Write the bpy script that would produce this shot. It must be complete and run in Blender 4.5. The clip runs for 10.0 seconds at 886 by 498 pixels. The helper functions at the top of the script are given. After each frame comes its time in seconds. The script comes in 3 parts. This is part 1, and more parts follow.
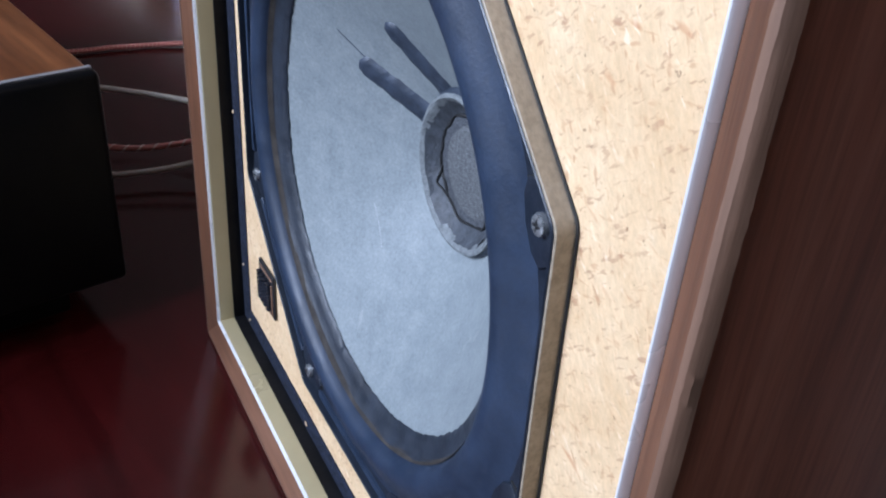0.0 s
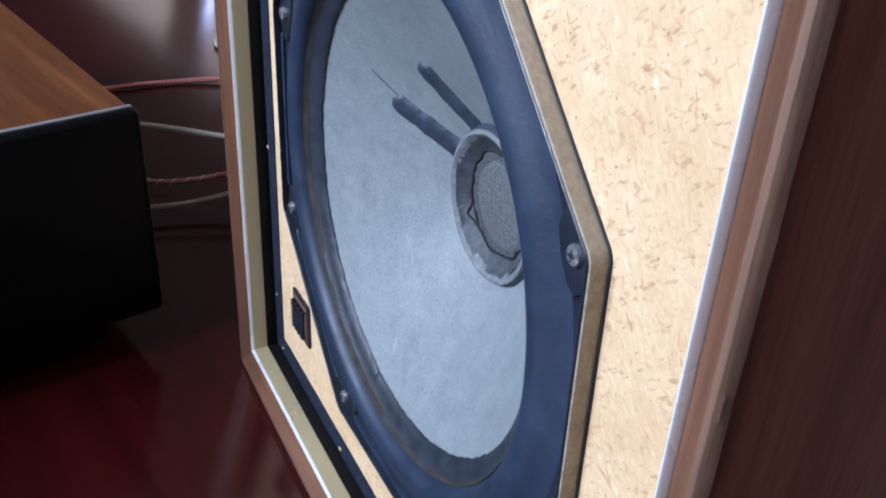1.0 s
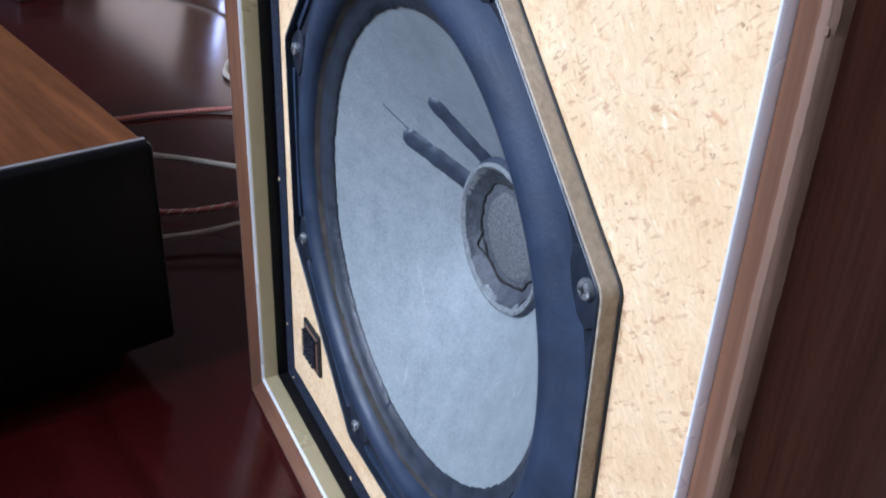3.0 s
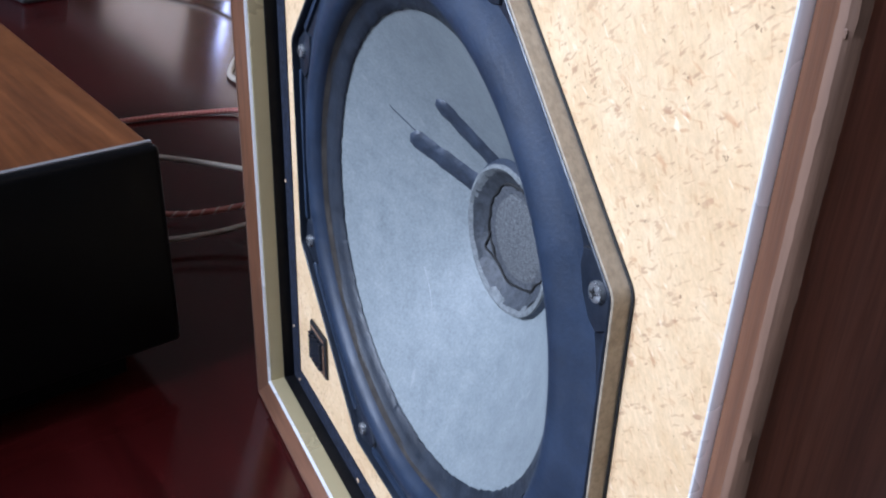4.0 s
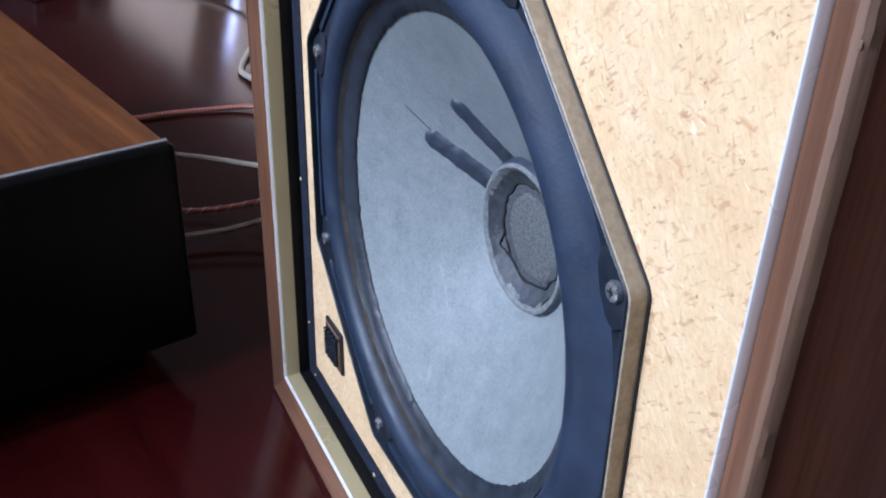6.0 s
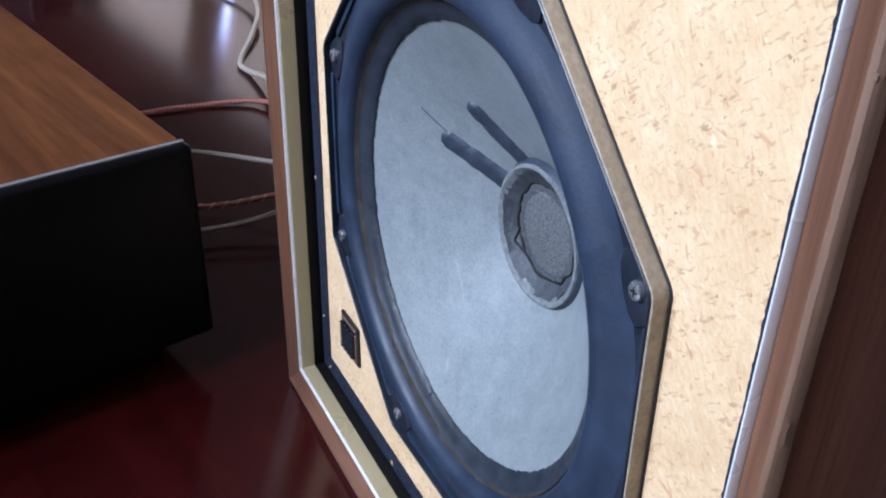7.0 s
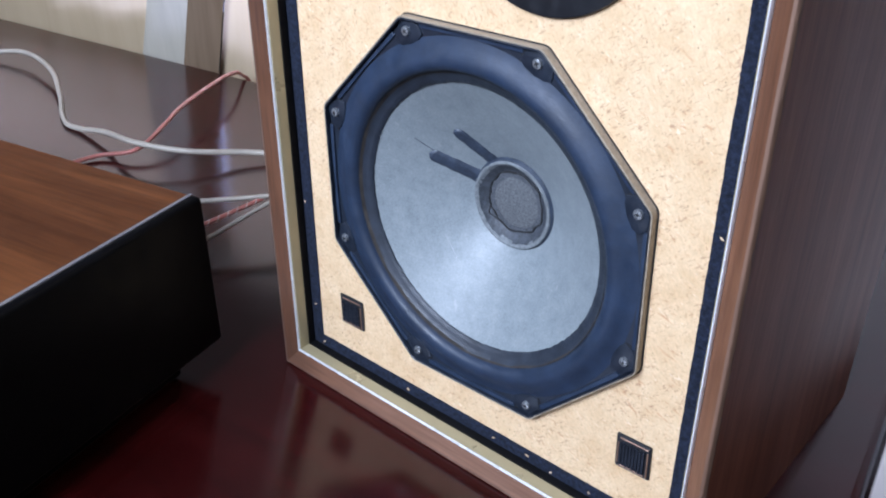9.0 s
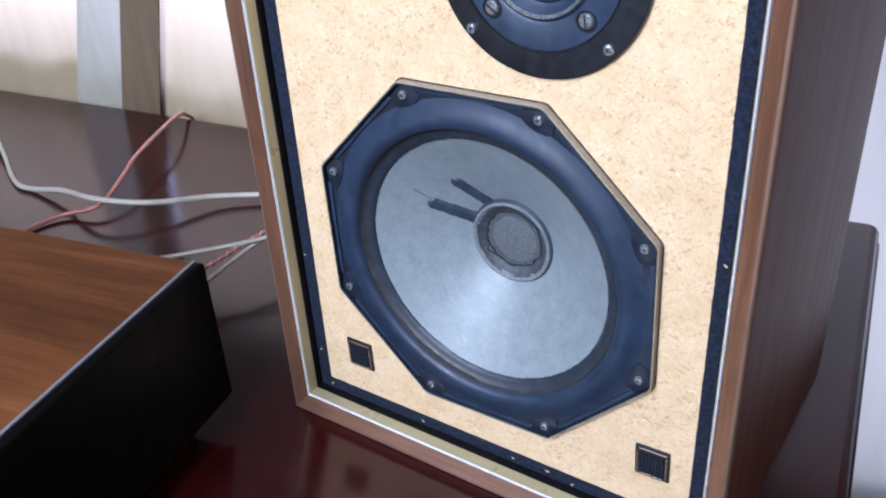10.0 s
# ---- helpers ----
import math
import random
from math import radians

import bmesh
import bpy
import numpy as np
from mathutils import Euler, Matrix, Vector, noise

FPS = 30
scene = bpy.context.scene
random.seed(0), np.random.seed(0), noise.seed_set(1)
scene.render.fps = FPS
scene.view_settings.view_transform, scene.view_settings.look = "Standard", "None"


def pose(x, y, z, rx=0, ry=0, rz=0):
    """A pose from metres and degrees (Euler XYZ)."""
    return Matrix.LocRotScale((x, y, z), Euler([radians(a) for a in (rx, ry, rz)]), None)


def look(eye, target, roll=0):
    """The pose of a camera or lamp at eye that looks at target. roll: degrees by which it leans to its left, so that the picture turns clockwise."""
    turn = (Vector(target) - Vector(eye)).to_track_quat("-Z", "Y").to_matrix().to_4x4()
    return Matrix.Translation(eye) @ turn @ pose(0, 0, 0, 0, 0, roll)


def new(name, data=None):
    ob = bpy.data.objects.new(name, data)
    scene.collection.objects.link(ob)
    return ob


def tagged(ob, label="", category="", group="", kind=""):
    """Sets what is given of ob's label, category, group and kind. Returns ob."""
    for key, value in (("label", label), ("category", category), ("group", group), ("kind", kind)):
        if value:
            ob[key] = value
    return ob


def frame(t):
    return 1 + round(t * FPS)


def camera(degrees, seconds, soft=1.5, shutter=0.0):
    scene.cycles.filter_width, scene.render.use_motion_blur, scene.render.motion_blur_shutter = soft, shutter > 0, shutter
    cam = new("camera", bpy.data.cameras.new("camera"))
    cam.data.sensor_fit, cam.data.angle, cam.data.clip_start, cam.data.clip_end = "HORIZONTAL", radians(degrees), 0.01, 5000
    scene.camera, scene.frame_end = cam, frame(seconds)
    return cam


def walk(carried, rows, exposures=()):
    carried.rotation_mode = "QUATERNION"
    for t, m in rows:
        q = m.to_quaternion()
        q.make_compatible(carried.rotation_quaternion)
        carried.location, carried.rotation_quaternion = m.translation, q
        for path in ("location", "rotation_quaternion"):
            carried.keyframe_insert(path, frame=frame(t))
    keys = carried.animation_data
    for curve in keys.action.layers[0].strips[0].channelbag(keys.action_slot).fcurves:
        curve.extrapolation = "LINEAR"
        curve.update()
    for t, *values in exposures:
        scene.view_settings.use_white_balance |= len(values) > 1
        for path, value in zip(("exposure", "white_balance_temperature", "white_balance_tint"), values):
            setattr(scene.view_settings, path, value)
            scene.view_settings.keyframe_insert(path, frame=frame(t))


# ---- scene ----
cam = camera(50.9, 10.0, soft=2.0, shutter=0.2)
PATH = [
    (0, (0.231, -0.097, 0.138), (-1.244, 0.735, -0.926), 4.4),
    (0.5, (0.236, -0.106, 0.143), (-1.273, 0.708, -0.887), 3.5),
    (1, (0.238, -0.107, 0.145), (-1.282, 0.705, -0.87), 3.2),
    (1.5, (0.236, -0.107, 0.144), (-1.286, 0.712, -0.862), 3.5),
    (2, (0.238, -0.107, 0.147), (-1.299, 0.708, -0.84), 2.9),
    (2.5, (0.24, -0.109, 0.149), (-1.308, 0.704, -0.821), 2.8),
    (4, (0.238, -0.111, 0.149), (-1.315, 0.695, -0.819), 2.5),
    (4.5, (0.24, -0.114, 0.151), (-1.321, 0.681, -0.815), 2.1),
    (5, (0.24, -0.114, 0.15), (-1.327, 0.673, -0.813), 1.9),
    (5.5, (0.238, -0.114, 0.151), (-1.324, 0.672, -0.82), 1.9),
    (7, (0.243, -0.128, 0.163), (-1.287, 0.671, -0.848), 1.5),
    (7.5, (0.244, -0.151, 0.179), (-1.248, 0.702, -0.844), 0.2),
    (8, (0.25, -0.199, 0.205), (-1.133, 0.81, -0.83), 0.6),
    (8.5, (0.261, -0.262, 0.212), (-0.978, 0.877, -0.869), -0.6),
    (9, (0.276, -0.338, 0.246), (-0.854, 0.957, -0.776), -0.1),
    (9.5, (0.291, -0.389, 0.291), (-0.762, 0.961, -0.741), -0.9),
    (10, (0.243, -0.375, 0.291), (-0.743, 1.012, -0.759), -3.6),
]
walk(cam, [(t, look(eye, target, roll)) for t, eye, target, roll in PATH])


# ---- world, lamps, exposure ----
scene.view_settings.exposure = 0.0
TOP = -0.16          # table top; the woofer's centre is at z = 0
FLOOR = TOP - 0.75
CEIL = FLOOR + 2.6
SKEW = 9.0           # table and back wall stand at this angle to the loudspeaker

world = bpy.data.worlds.new("world")
scene.world = world
world.use_nodes = True
sky = world.node_tree.nodes.new("ShaderNodeTexSky")
sky.sky_type, sky.sun_disc = "NISHITA", False
sky.sun_elevation, sky.sun_rotation = radians(50), radians(200)
world.node_tree.links.new(sky.outputs[0], world.node_tree.nodes["Background"].inputs[0])
world.node_tree.nodes["Background"].inputs[1].default_value = 0.1


def area(name, m, sx, sy, watts, colour):
    lamp = bpy.data.lights.new(name, "AREA")
    lamp.shape, lamp.size, lamp.size_y, lamp.energy, lamp.color = "RECTANGLE", sx, sy, watts, colour
    ob = new(name, lamp)
    ob.matrix_world = m
    return ob


ROOM = pose(0, 0, 0, 0, 0, SKEW)
WALL_Y = 0.48        # inner face of the back wall, in the room's own axes
# daylight in the openings: back window, back glass door, big front window
area("window_light", ROOM @ pose(-1.00, WALL_Y + 0.10, 0.03, -90, 0, 0), 1.50, 0.13, 5.6, (0.68, 0.80, 1.46))
area("door_light", ROOM @ pose(0.155, WALL_Y + 0.10, -0.19, -90, 0, 0), 0.35, 0.62, 1.5, (0.78, 0.80, 0.98))
area("front_window_light", ROOM @ pose(-0.35, -1.64, 1.18, 90, 0, 0), 1.2, 0.95, 126, (0.650, 0.770, 1.03))


# ---- materials ----
def material(name, rough=0.5, metal=0.0, coat=0.0, spec=0.5):
    m = bpy.data.materials.new(name)
    m.use_nodes = True
    nt = m.node_tree
    b = nt.nodes["Principled BSDF"]
    b.inputs["Roughness"].default_value = rough
    b.inputs["Metallic"].default_value = metal
    b.inputs["Coat Weight"].default_value = coat
    b.inputs["Coat Roughness"].default_value = 0.08
    b.inputs["Specular IOR Level"].default_value = spec
    return m, nt, b


def coords(nt, scale=(1, 1, 1), turn=(0, 0, 0)):
    c = nt.nodes.new("ShaderNodeTexCoord")
    r = nt.nodes.new("ShaderNodeMapping")
    r.inputs["Rotation"].default_value = [radians(a) for a in turn]
    nt.links.new(c.outputs["Object"], r.inputs["Vector"])
    p = nt.nodes.new("ShaderNodeMapping")
    p.inputs["Scale"].default_value = scale
    nt.links.new(r.outputs[0], p.inputs["Vector"])
    return p.outputs[0]


def noise_tex(nt, vec, scale, detail=4.0, rough=0.55, distort=0.0):
    n = nt.nodes.new("ShaderNodeTexNoise")
    n.inputs["Scale"].default_value, n.inputs["Detail"].default_value = scale, detail
    n.inputs["Roughness"].default_value, n.inputs["Distortion"].default_value = rough, distort
    nt.links.new(vec, n.inputs["Vector"])
    return n.outputs["Fac"]


def ramp(nt, fac, stops):
    r = nt.nodes.new("ShaderNodeValToRGB")
    els = r.color_ramp.elements
    while len(els) < len(stops):
        els.new(0.5)
    for e, (at, c) in zip(els, stops):
        e.position, e.color = at, (c, c, c, 1) if isinstance(c, float) else (*c, 1)
    nt.links.new(fac, r.inputs[0])
    return r.outputs[0]


def mix(nt, a, b, fac, how="MIX"):
    x = nt.nodes.new("ShaderNodeMix")
    x.data_type, x.blend_type = "RGBA", how
    for i, v in ((0, fac), (6, a), (7, b)):
        if hasattr(v, "links"):
            nt.links.new(v, x.inputs[i])
        else:
            x.inputs[i].default_value = v if i == 0 else (*v, 1)
    return x.outputs[2]


def bump(nt, b, height, strength, dist):
    n = nt.nodes.new("ShaderNodeBump")
    n.inputs["Strength"].default_value, n.inputs["Distance"].default_value = strength, dist
    nt.links.new(height, n.inputs["Height"])
    nt.links.new(n.outputs[0], b.inputs["Normal"])


def wood(name, dark, mid, light, along, rough=0.45, coat=0.0, grain=1.0, relief=0.18, spec=0.5, uneven=0.08):
    """Timber with its grain along one axis: broad figure, fine streaks and short pores."""
    m, nt, b = material(name, rough, 0, coat, spec)
    st = [1.0, 1.0, 1.0]
    st[along] = 0.06
    v = coords(nt, st)
    fig = ramp(nt, noise_tex(nt, v, 28 * grain, 5, 0.6, 0.6), [(0.3, dark), (0.52, mid), (0.72, light)])
    fine = ramp(nt, noise_tex(nt, v, 420 * grain, 3, 0.6), [(0.35, 0.55), (0.6, 1.0)])
    col = mix(nt, fig, fine, 0.55, "MULTIPLY")
    broad = ramp(nt, noise_tex(nt, coords(nt), 7, 3), [(0.3, 0.8), (0.7, 1.0)])
    col = mix(nt, col, broad, 0.7, "MULTIPLY")
    nt.links.new(col, b.inputs["Base Color"])
    pores = noise_tex(nt, v, 900 * grain, 2)
    bump(nt, b, pores, relief, 0.0006)
    rr = ramp(nt, noise_tex(nt, coords(nt), 22, 4), [(0.3, max(rough - uneven, 0.03)), (0.7, rough + uneven)])
    nt.links.new(rr, b.inputs["Roughness"])
    return m


def plain(name, c, rough=0.5, metal=0.0, vary=0.25, scale=40.0, bumps=0.0, bscale=600.0, spec=0.5, coat=0.0):
    m, nt, b = material(name, rough, metal, coat, spec)
    v = coords(nt)
    lo, hi = [x * (1 - vary) for x in c], [min(x * (1 + vary), 1.0) for x in c]
    a = ramp(nt, noise_tex(nt, v, scale, 5, 0.6), [(0.3, lo), (0.7, hi)])
    g = ramp(nt, noise_tex(nt, v, scale * 14, 3), [(0.3, 1 - vary * 0.6), (0.65, 1.0)])
    nt.links.new(mix(nt, a, g, 1.0, "MULTIPLY"), b.inputs["Base Color"])
    rr = ramp(nt, noise_tex(nt, v, scale * 2.3, 4), [(0.3, max(rough - 0.1, 0.02)), (0.7, min(rough + 0.1, 1.0))])
    nt.links.new(rr, b.inputs["Roughness"])
    if bumps:
        bump(nt, b, noise_tex(nt, v, bscale, 3), bumps, 0.0008)
    return m


def fibreboard():
    """Pressed wood-fibre board: pale flakes with thin brown chips lying every way."""
    m, nt, b = material("fibreboard", 0.62)
    base = ramp(nt, noise_tex(nt, coords(nt), 60, 6, 0.7), [(0.28, (0.66, 0.440, 0.240)), (0.5, (0.74, 0.520, 0.305)), (0.72, (0.81, 0.600, 0.375))])
    fibre = ramp(nt, noise_tex(nt, coords(nt, (1, 1, 0.5), (0, 30, 0)), 700, 3, 0.7), [(0.3, 0.78), (0.7, 1.0)])
    col = mix(nt, base, fibre, 0.8, "MULTIPLY")
    patch = ramp(nt, noise_tex(nt, coords(nt), 32, 3, 0.6), [(0.36, 0.25), (0.62, 1.0)])
    for i, (sx, sz, turn, size, lo) in enumerate(((1, 0.33, 25, 640, 0.61), (0.33, 1, 10, 700, 0.615), (1, 0.35, -50, 820, 0.60), (0.4, 1, -35, 520, 0.66), (1, 0.25, 70, 400, 0.655))):
        f = noise_tex(nt, coords(nt, (sx, 1, sz), (0, turn, 0)), size, 1.5, 0.5, 0.3)
        chip = ramp(nt, f, [(lo + 0.005, 0.0), (lo + 0.10, 0.62)])
        tone = ((0.44, 0.21, 0.10), (0.50, 0.27, 0.14), (0.36, 0.18, 0.10), (0.86, 0.70, 0.50), (0.50, 0.22, 0.10))[i]
        col = mix(nt, col, tone, mix(nt, chip, patch, 1.0, "MULTIPLY"))
    specks = ramp(nt, noise_tex(nt, coords(nt), 520, 2), [(0.71, 0.0), (0.75, 0.65)])
    col = mix(nt, col, (0.2, 0.1, 0.05), specks)
    nt.links.new(col, b.inputs["Base Color"])
    bump(nt, b, noise_tex(nt, coords(nt), 420, 4), 0.25, 0.0006)
    return m


def cone_paper():
    """Grey pulp paper with fibres, cloudy fading and a few thin scratches."""
    m, nt, b = material("cone_paper", 0.39)
    v = coords(nt)
    a = ramp(nt, noise_tex(nt, v, 110, 7, 0.75), [(0.26, (0.188, 0.214, 0.226)), (0.5, (0.234, 0.264, 0.274)), (0.76, (0.284, 0.313, 0.320))])
    g = ramp(nt, noise_tex(nt, v, 900, 3, 0.7), [(0.3, 0.74), (0.7, 1.0)])
    col = mix(nt, a, g, 1.0, "MULTIPLY")
    fib = ramp(nt, noise_tex(nt, coords(nt, (1, 1, 0.16)), 520, 2, 0.6), [(0.35, 0.97), (0.65, 1.0)])
    col = mix(nt, col, fib, 1.0, "MULTIPLY")
    s = noise_tex(nt, coords(nt, (1, 1, 0.05), (0, 14, 0)), 260, 1.0, 0.3)
    col = mix(nt, col, (0.34, 0.35, 0.35), ramp(nt, s, [(0.75, 0.0), (0.765, 0.3)]))
    nt.links.new(col, b.inputs["Base Color"])
    bump(nt, b, noise_tex(nt, v, 1100, 3, 0.7), 0.24, 0.0004)
    return m


def curtain_cloth(name, lo, hi, through_part):
    m = bpy.data.materials.new(name)
    m.use_nodes = True
    nt = m.node_tree
    nt.nodes.remove(nt.nodes["Principled BSDF"])
    d, t = (nt.nodes.new("ShaderNodeBsdf" + k) for k in ("Diffuse", "Translucent"))
    x = nt.nodes.new("ShaderNodeMixShader")
    x.inputs[0].default_value = through_part
    weave = ramp(nt, noise_tex(nt, coords(nt, (1, 1, 0.1)), 60, 4), [(0.3, lo), (0.7, hi)])
    for n in (d, t):
        nt.links.new(weave, n.inputs[0])
    nt.links.new(d.outputs[0], x.inputs[1])
    nt.links.new(t.outputs[0], x.inputs[2])
    nt.links.new(x.outputs[0], nt.nodes["Material Output"].inputs[0])
    return m


WALNUT_V = wood("walnut_upright", (0.090, 0.034, 0.0175), (0.192, 0.082, 0.042), (0.275, 0.135, 0.077), 2, 0.45, 0.0, 1.3, 0.15, 0.45)
WALNUT_H = wood("walnut_level", (0.082, 0.032, 0.0180), (0.176, 0.079, 0.045), (0.258, 0.130, 0.080), 0, 0.45, 0.0, 1.3, 0.15, 0.45)
VENEER = wood("walnut_veneer", (0.175, 0.053, 0.029), (0.275, 0.094, 0.055), (0.370, 0.142, 0.090), 2, 0.36, 0.0, 1.8, 0.0, 0.13, 0.02)
EDGE = wood("worn_edge", (0.120, 0.060, 0.038), (0.180, 0.098, 0.064), (0.270, 0.165, 0.116), 2, 0.5)
TEAK = wood("teak_top", (0.045, 0.0125, 0.0050), (0.150, 0.050, 0.017), (0.250, 0.094, 0.033), 0, 0.5, 0.0, 0.8, 0.10, 0.22)
MAHOGANY = wood("mahogany", (0.023, 0.0020, 0.0022), (0.036, 0.0031, 0.0033), (0.050, 0.0052, 0.0054), 0, 0.17, 0.0, 1.0, 0.0, 0.5, 0.012)
BOARD = fibreboard()
PLY = wood("ply_edge", (0.27, 0.215, 0.15), (0.37, 0.30, 0.22), (0.45, 0.38, 0.29), 0, 0.6, 0.0, 1.6)
BRASS = plain("satin_gold", (0.40, 0.335, 0.20), 0.34, 0.3, 0.06, 12, 0.0, 600, 0.5)
# trim's front edge; its highlight is put into this pale colour
BEAD = plain("metal_bead_highlight", (0.78, 0.79, 0.82), 0.30, 0.25, 0.02, 8, 0.0, 600, 0.8)
# black set deeper to hold the shade inside the front frame
LINER = plain("black_liner_shade", (0.004, 0.004, 0.005), 0.6, 0, 0.4, 60, 0.2, 600, 0.2)
FABRIC = plain("navy_loop_fabric", (0.013, 0.018, 0.034), 0.9, 0, 0.75, 420, 0.9, 1500, 0.25)
RUBBER = plain("rubber", (0.0165, 0.029, 0.055), 0.50, 0, 0.25, 60, 0.12, 900)
RUBBER_OLD = plain("aged_rubber", (0.020, 0.026, 0.037), 0.48, 0, 0.35, 90, 0.25, 900)
DUST = plain("brown_dust", (0.044, 0.037, 0.032), 0.8, 0, 0.5, 120, 0.2, 900, 0.3)
FRAME_BLACK = plain("black_frame", (0.014, 0.019, 0.029), 0.38, 0, 0.3, 80, 0.15, 700)
PAPER = cone_paper()
FELT = plain("felt", (0.120, 0.126, 0.132), 0.9, 0, 0.40, 900, 0.9, 1400, 0.2)
SOAKED = plain("soaked_felt", (0.072, 0.078, 0.088), 0.7, 0, 0.4, 700, 0.7, 1400, 0.3)
OLD_GLUE = plain("old_glue", (0.048, 0.055, 0.066), 0.6, 0, 0.4, 300, 0.5, 700)
COLLAR = plain("collar_paper", (0.165, 0.18, 0.186), 0.7, 0, 0.32, 420, 0.7, 1100)
# glued leads, and the shade painted round the dust-cap ring
GLUE_AND_SHADE = plain("glue_and_shade", (0.030, 0.041, 0.062), 0.52, 0, 0.4, 200, 0.4, 500)
STEEL = plain("screw_steel", (0.46, 0.48, 0.50), 0.30, 0.8, 0.3, 300)
DARK = plain("dark_fill", (0.012, 0.012, 0.013), 0.7, 0, 0.3)
COPPER = plain("copper_brown", (0.27, 0.16, 0.11), 0.4, 0.4, 0.3, 200)
PLASTIC = plain("black_plastic", (0.014, 0.015, 0.018), 0.4, 0, 0.3, 80)
PANEL = plain("black_panel", (0.0032, 0.0033, 0.0040), 0.40, 0, 0.3, 30, 0.0, 600, 0.07)
SILVER = plain("silver_edge", (0.27, 0.265, 0.28), 0.45, 0.4, 0.15)
WHITE_PVC = plain("white_cable_sheath", (0.40, 0.35, 0.29), 0.45, 0, 0.14, 50)
RED_PVC = plain("red_cable_sheath", (0.44, 0.145, 0.12), 0.4, 0, 0.2, 60)
PINK_PVC = plain("pale_cable_strand", (0.56, 0.32, 0.26), 0.35, 0.1, 0.2, 90)
PALE_PVC = plain("pale_cable_tracer", (0.58, 0.46, 0.40), 0.4, 0, 0.2, 90)
HOOK = plain("hook_plastic", (0.022, 0.026, 0.036), 0.18, 0, 0.3, 80)
SCRATCH = plain("scratched_paper", (0.31, 0.33, 0.34), 0.6, 0, 0.2, 200)
GREY = plain("grey_plastic", (0.022, 0.022, 0.024), 0.5, 0, 0.15)
# for walls out of view, dark to hold down bounced light
WALL_DIM = plain("dim_wall", (0.13, 0.10, 0.085), 0.7, 0, 0.08, 3, 0.1, 200)
# dark so that the tabletop reflects little above the curtains
WALL_DARK = plain("dark_wall", (0.055, 0.036, 0.028), 0.6, 0, 0.15, 6, 0.1, 200)
CEILING = plain("dim_ceiling", (0.30, 0.28, 0.26), 0.8, 0, 0.04, 3)
FLOORING = plain("cream_floor", (0.50, 0.41, 0.29), 0.3, 0, 0.10, 5)
CLOTH = curtain_cloth("sheer_cloth", (0.63, 0.485, 0.310), (0.67, 0.525, 0.345), 0.50)
BLUE_CLOTH = curtain_cloth("bluish_cloth", (0.68, 0.68, 0.71), (0.73, 0.73, 0.76), 0.55)
GREY_CLOTH = curtain_cloth("greyish_cloth", (0.40, 0.365, 0.30), (0.46, 0.42, 0.345), 0.22)
DARK_CLOTH = curtain_cloth("dark_brown_cloth", (0.040, 0.024, 0.016), (0.062, 0.038, 0.025), 0.05)
BROWN_CLOTH = curtain_cloth("brown_cloth", (0.135, 0.092, 0.058), (0.175, 0.122, 0.080), 0.08)
FIXTURE = plain("white_frame_paint", (0.7, 0.69, 0.66), 0.5, 0, 0.06)


# ---- building helpers ----
def thing(name, m, label, category, group="", kind=""):
    ob = new(name)
    ob.empty_display_size = 0.05
    ob.matrix_basis = m
    return tagged(ob, label, category, group, kind)


def mesh_of(name, bm, mat, smooth=None):
    bmesh.ops.recalc_face_normals(bm, faces=bm.faces)
    me = bpy.data.meshes.new(name)
    for f in bm.faces:
        f.smooth = smooth is not None
    bm.to_mesh(me)
    bm.free()
    me.materials.append(mat)
    if smooth is not None:
        me.set_sharp_from_angle(angle=radians(smooth))
    return me


def part(name, bm, mat, parent=None, label="", m=None, smooth=None):
    data = bm if isinstance(bm, bpy.types.Mesh) else mesh_of(name, bm, mat, smooth)
    ob = new(name, data)
    if parent:
        ob.parent = parent
    if m:
        ob.matrix_basis = m
    return tagged(ob, label) if label else ob


def structure(name, bm, mat, label, category, m=None, smooth=None):
    return tagged(part(name, bm, mat, None, "", m, smooth), label, category, "", "structure")


def box(lo, hi, bevel=0.0, seg=2, bm=None):
    bm = bm or bmesh.new()
    c = [(a + b) / 2 for a, b in zip(lo, hi)]
    s = [abs(b - a) for a, b in zip(lo, hi)]
    r = bmesh.ops.create_cube(bm, size=1.0, matrix=Matrix.LocRotScale(c, None, s))
    if bevel:
        es = list({e for v in r["verts"] for e in v.link_edges})
        bmesh.ops.bevel(bm, geom=es, offset=bevel, segments=seg, profile=0.5, affect="EDGES")
    return bm


def lathe(profile, steps=64, wobble=None, bm=None, closed=False):
    """Turns (radius, y) points about the y axis."""
    bm = bm or bmesh.new()
    rings = []
    for k, (r, y) in enumerate(profile):
        if r < 1e-6:
            rings.append([bm.verts.new((0, y, 0))])
            continue
        ring = []
        for i in range(steps):
            a = math.tau * i / steps
            rr = r + (wobble(k, a) if wobble else 0)
            ring.append(bm.verts.new((rr * math.cos(a), y, rr * math.sin(a))))
        rings.append(ring)
    pairs = list(zip(rings, rings[1:])) + ([(rings[-1], rings[0])] if closed else [])
    for p, q in pairs:
        for i in range(steps):
            j = (i + 1) % steps
            if len(p) == 1 and len(q) == 1:
                continue
            if len(p) == 1:
                bm.faces.new((p[0], q[i], q[j]))
            elif len(q) == 1:
                bm.faces.new((p[i], p[j], q[0]))
            else:
                bm.faces.new((p[i], p[j], q[j], q[i]))
    return bm


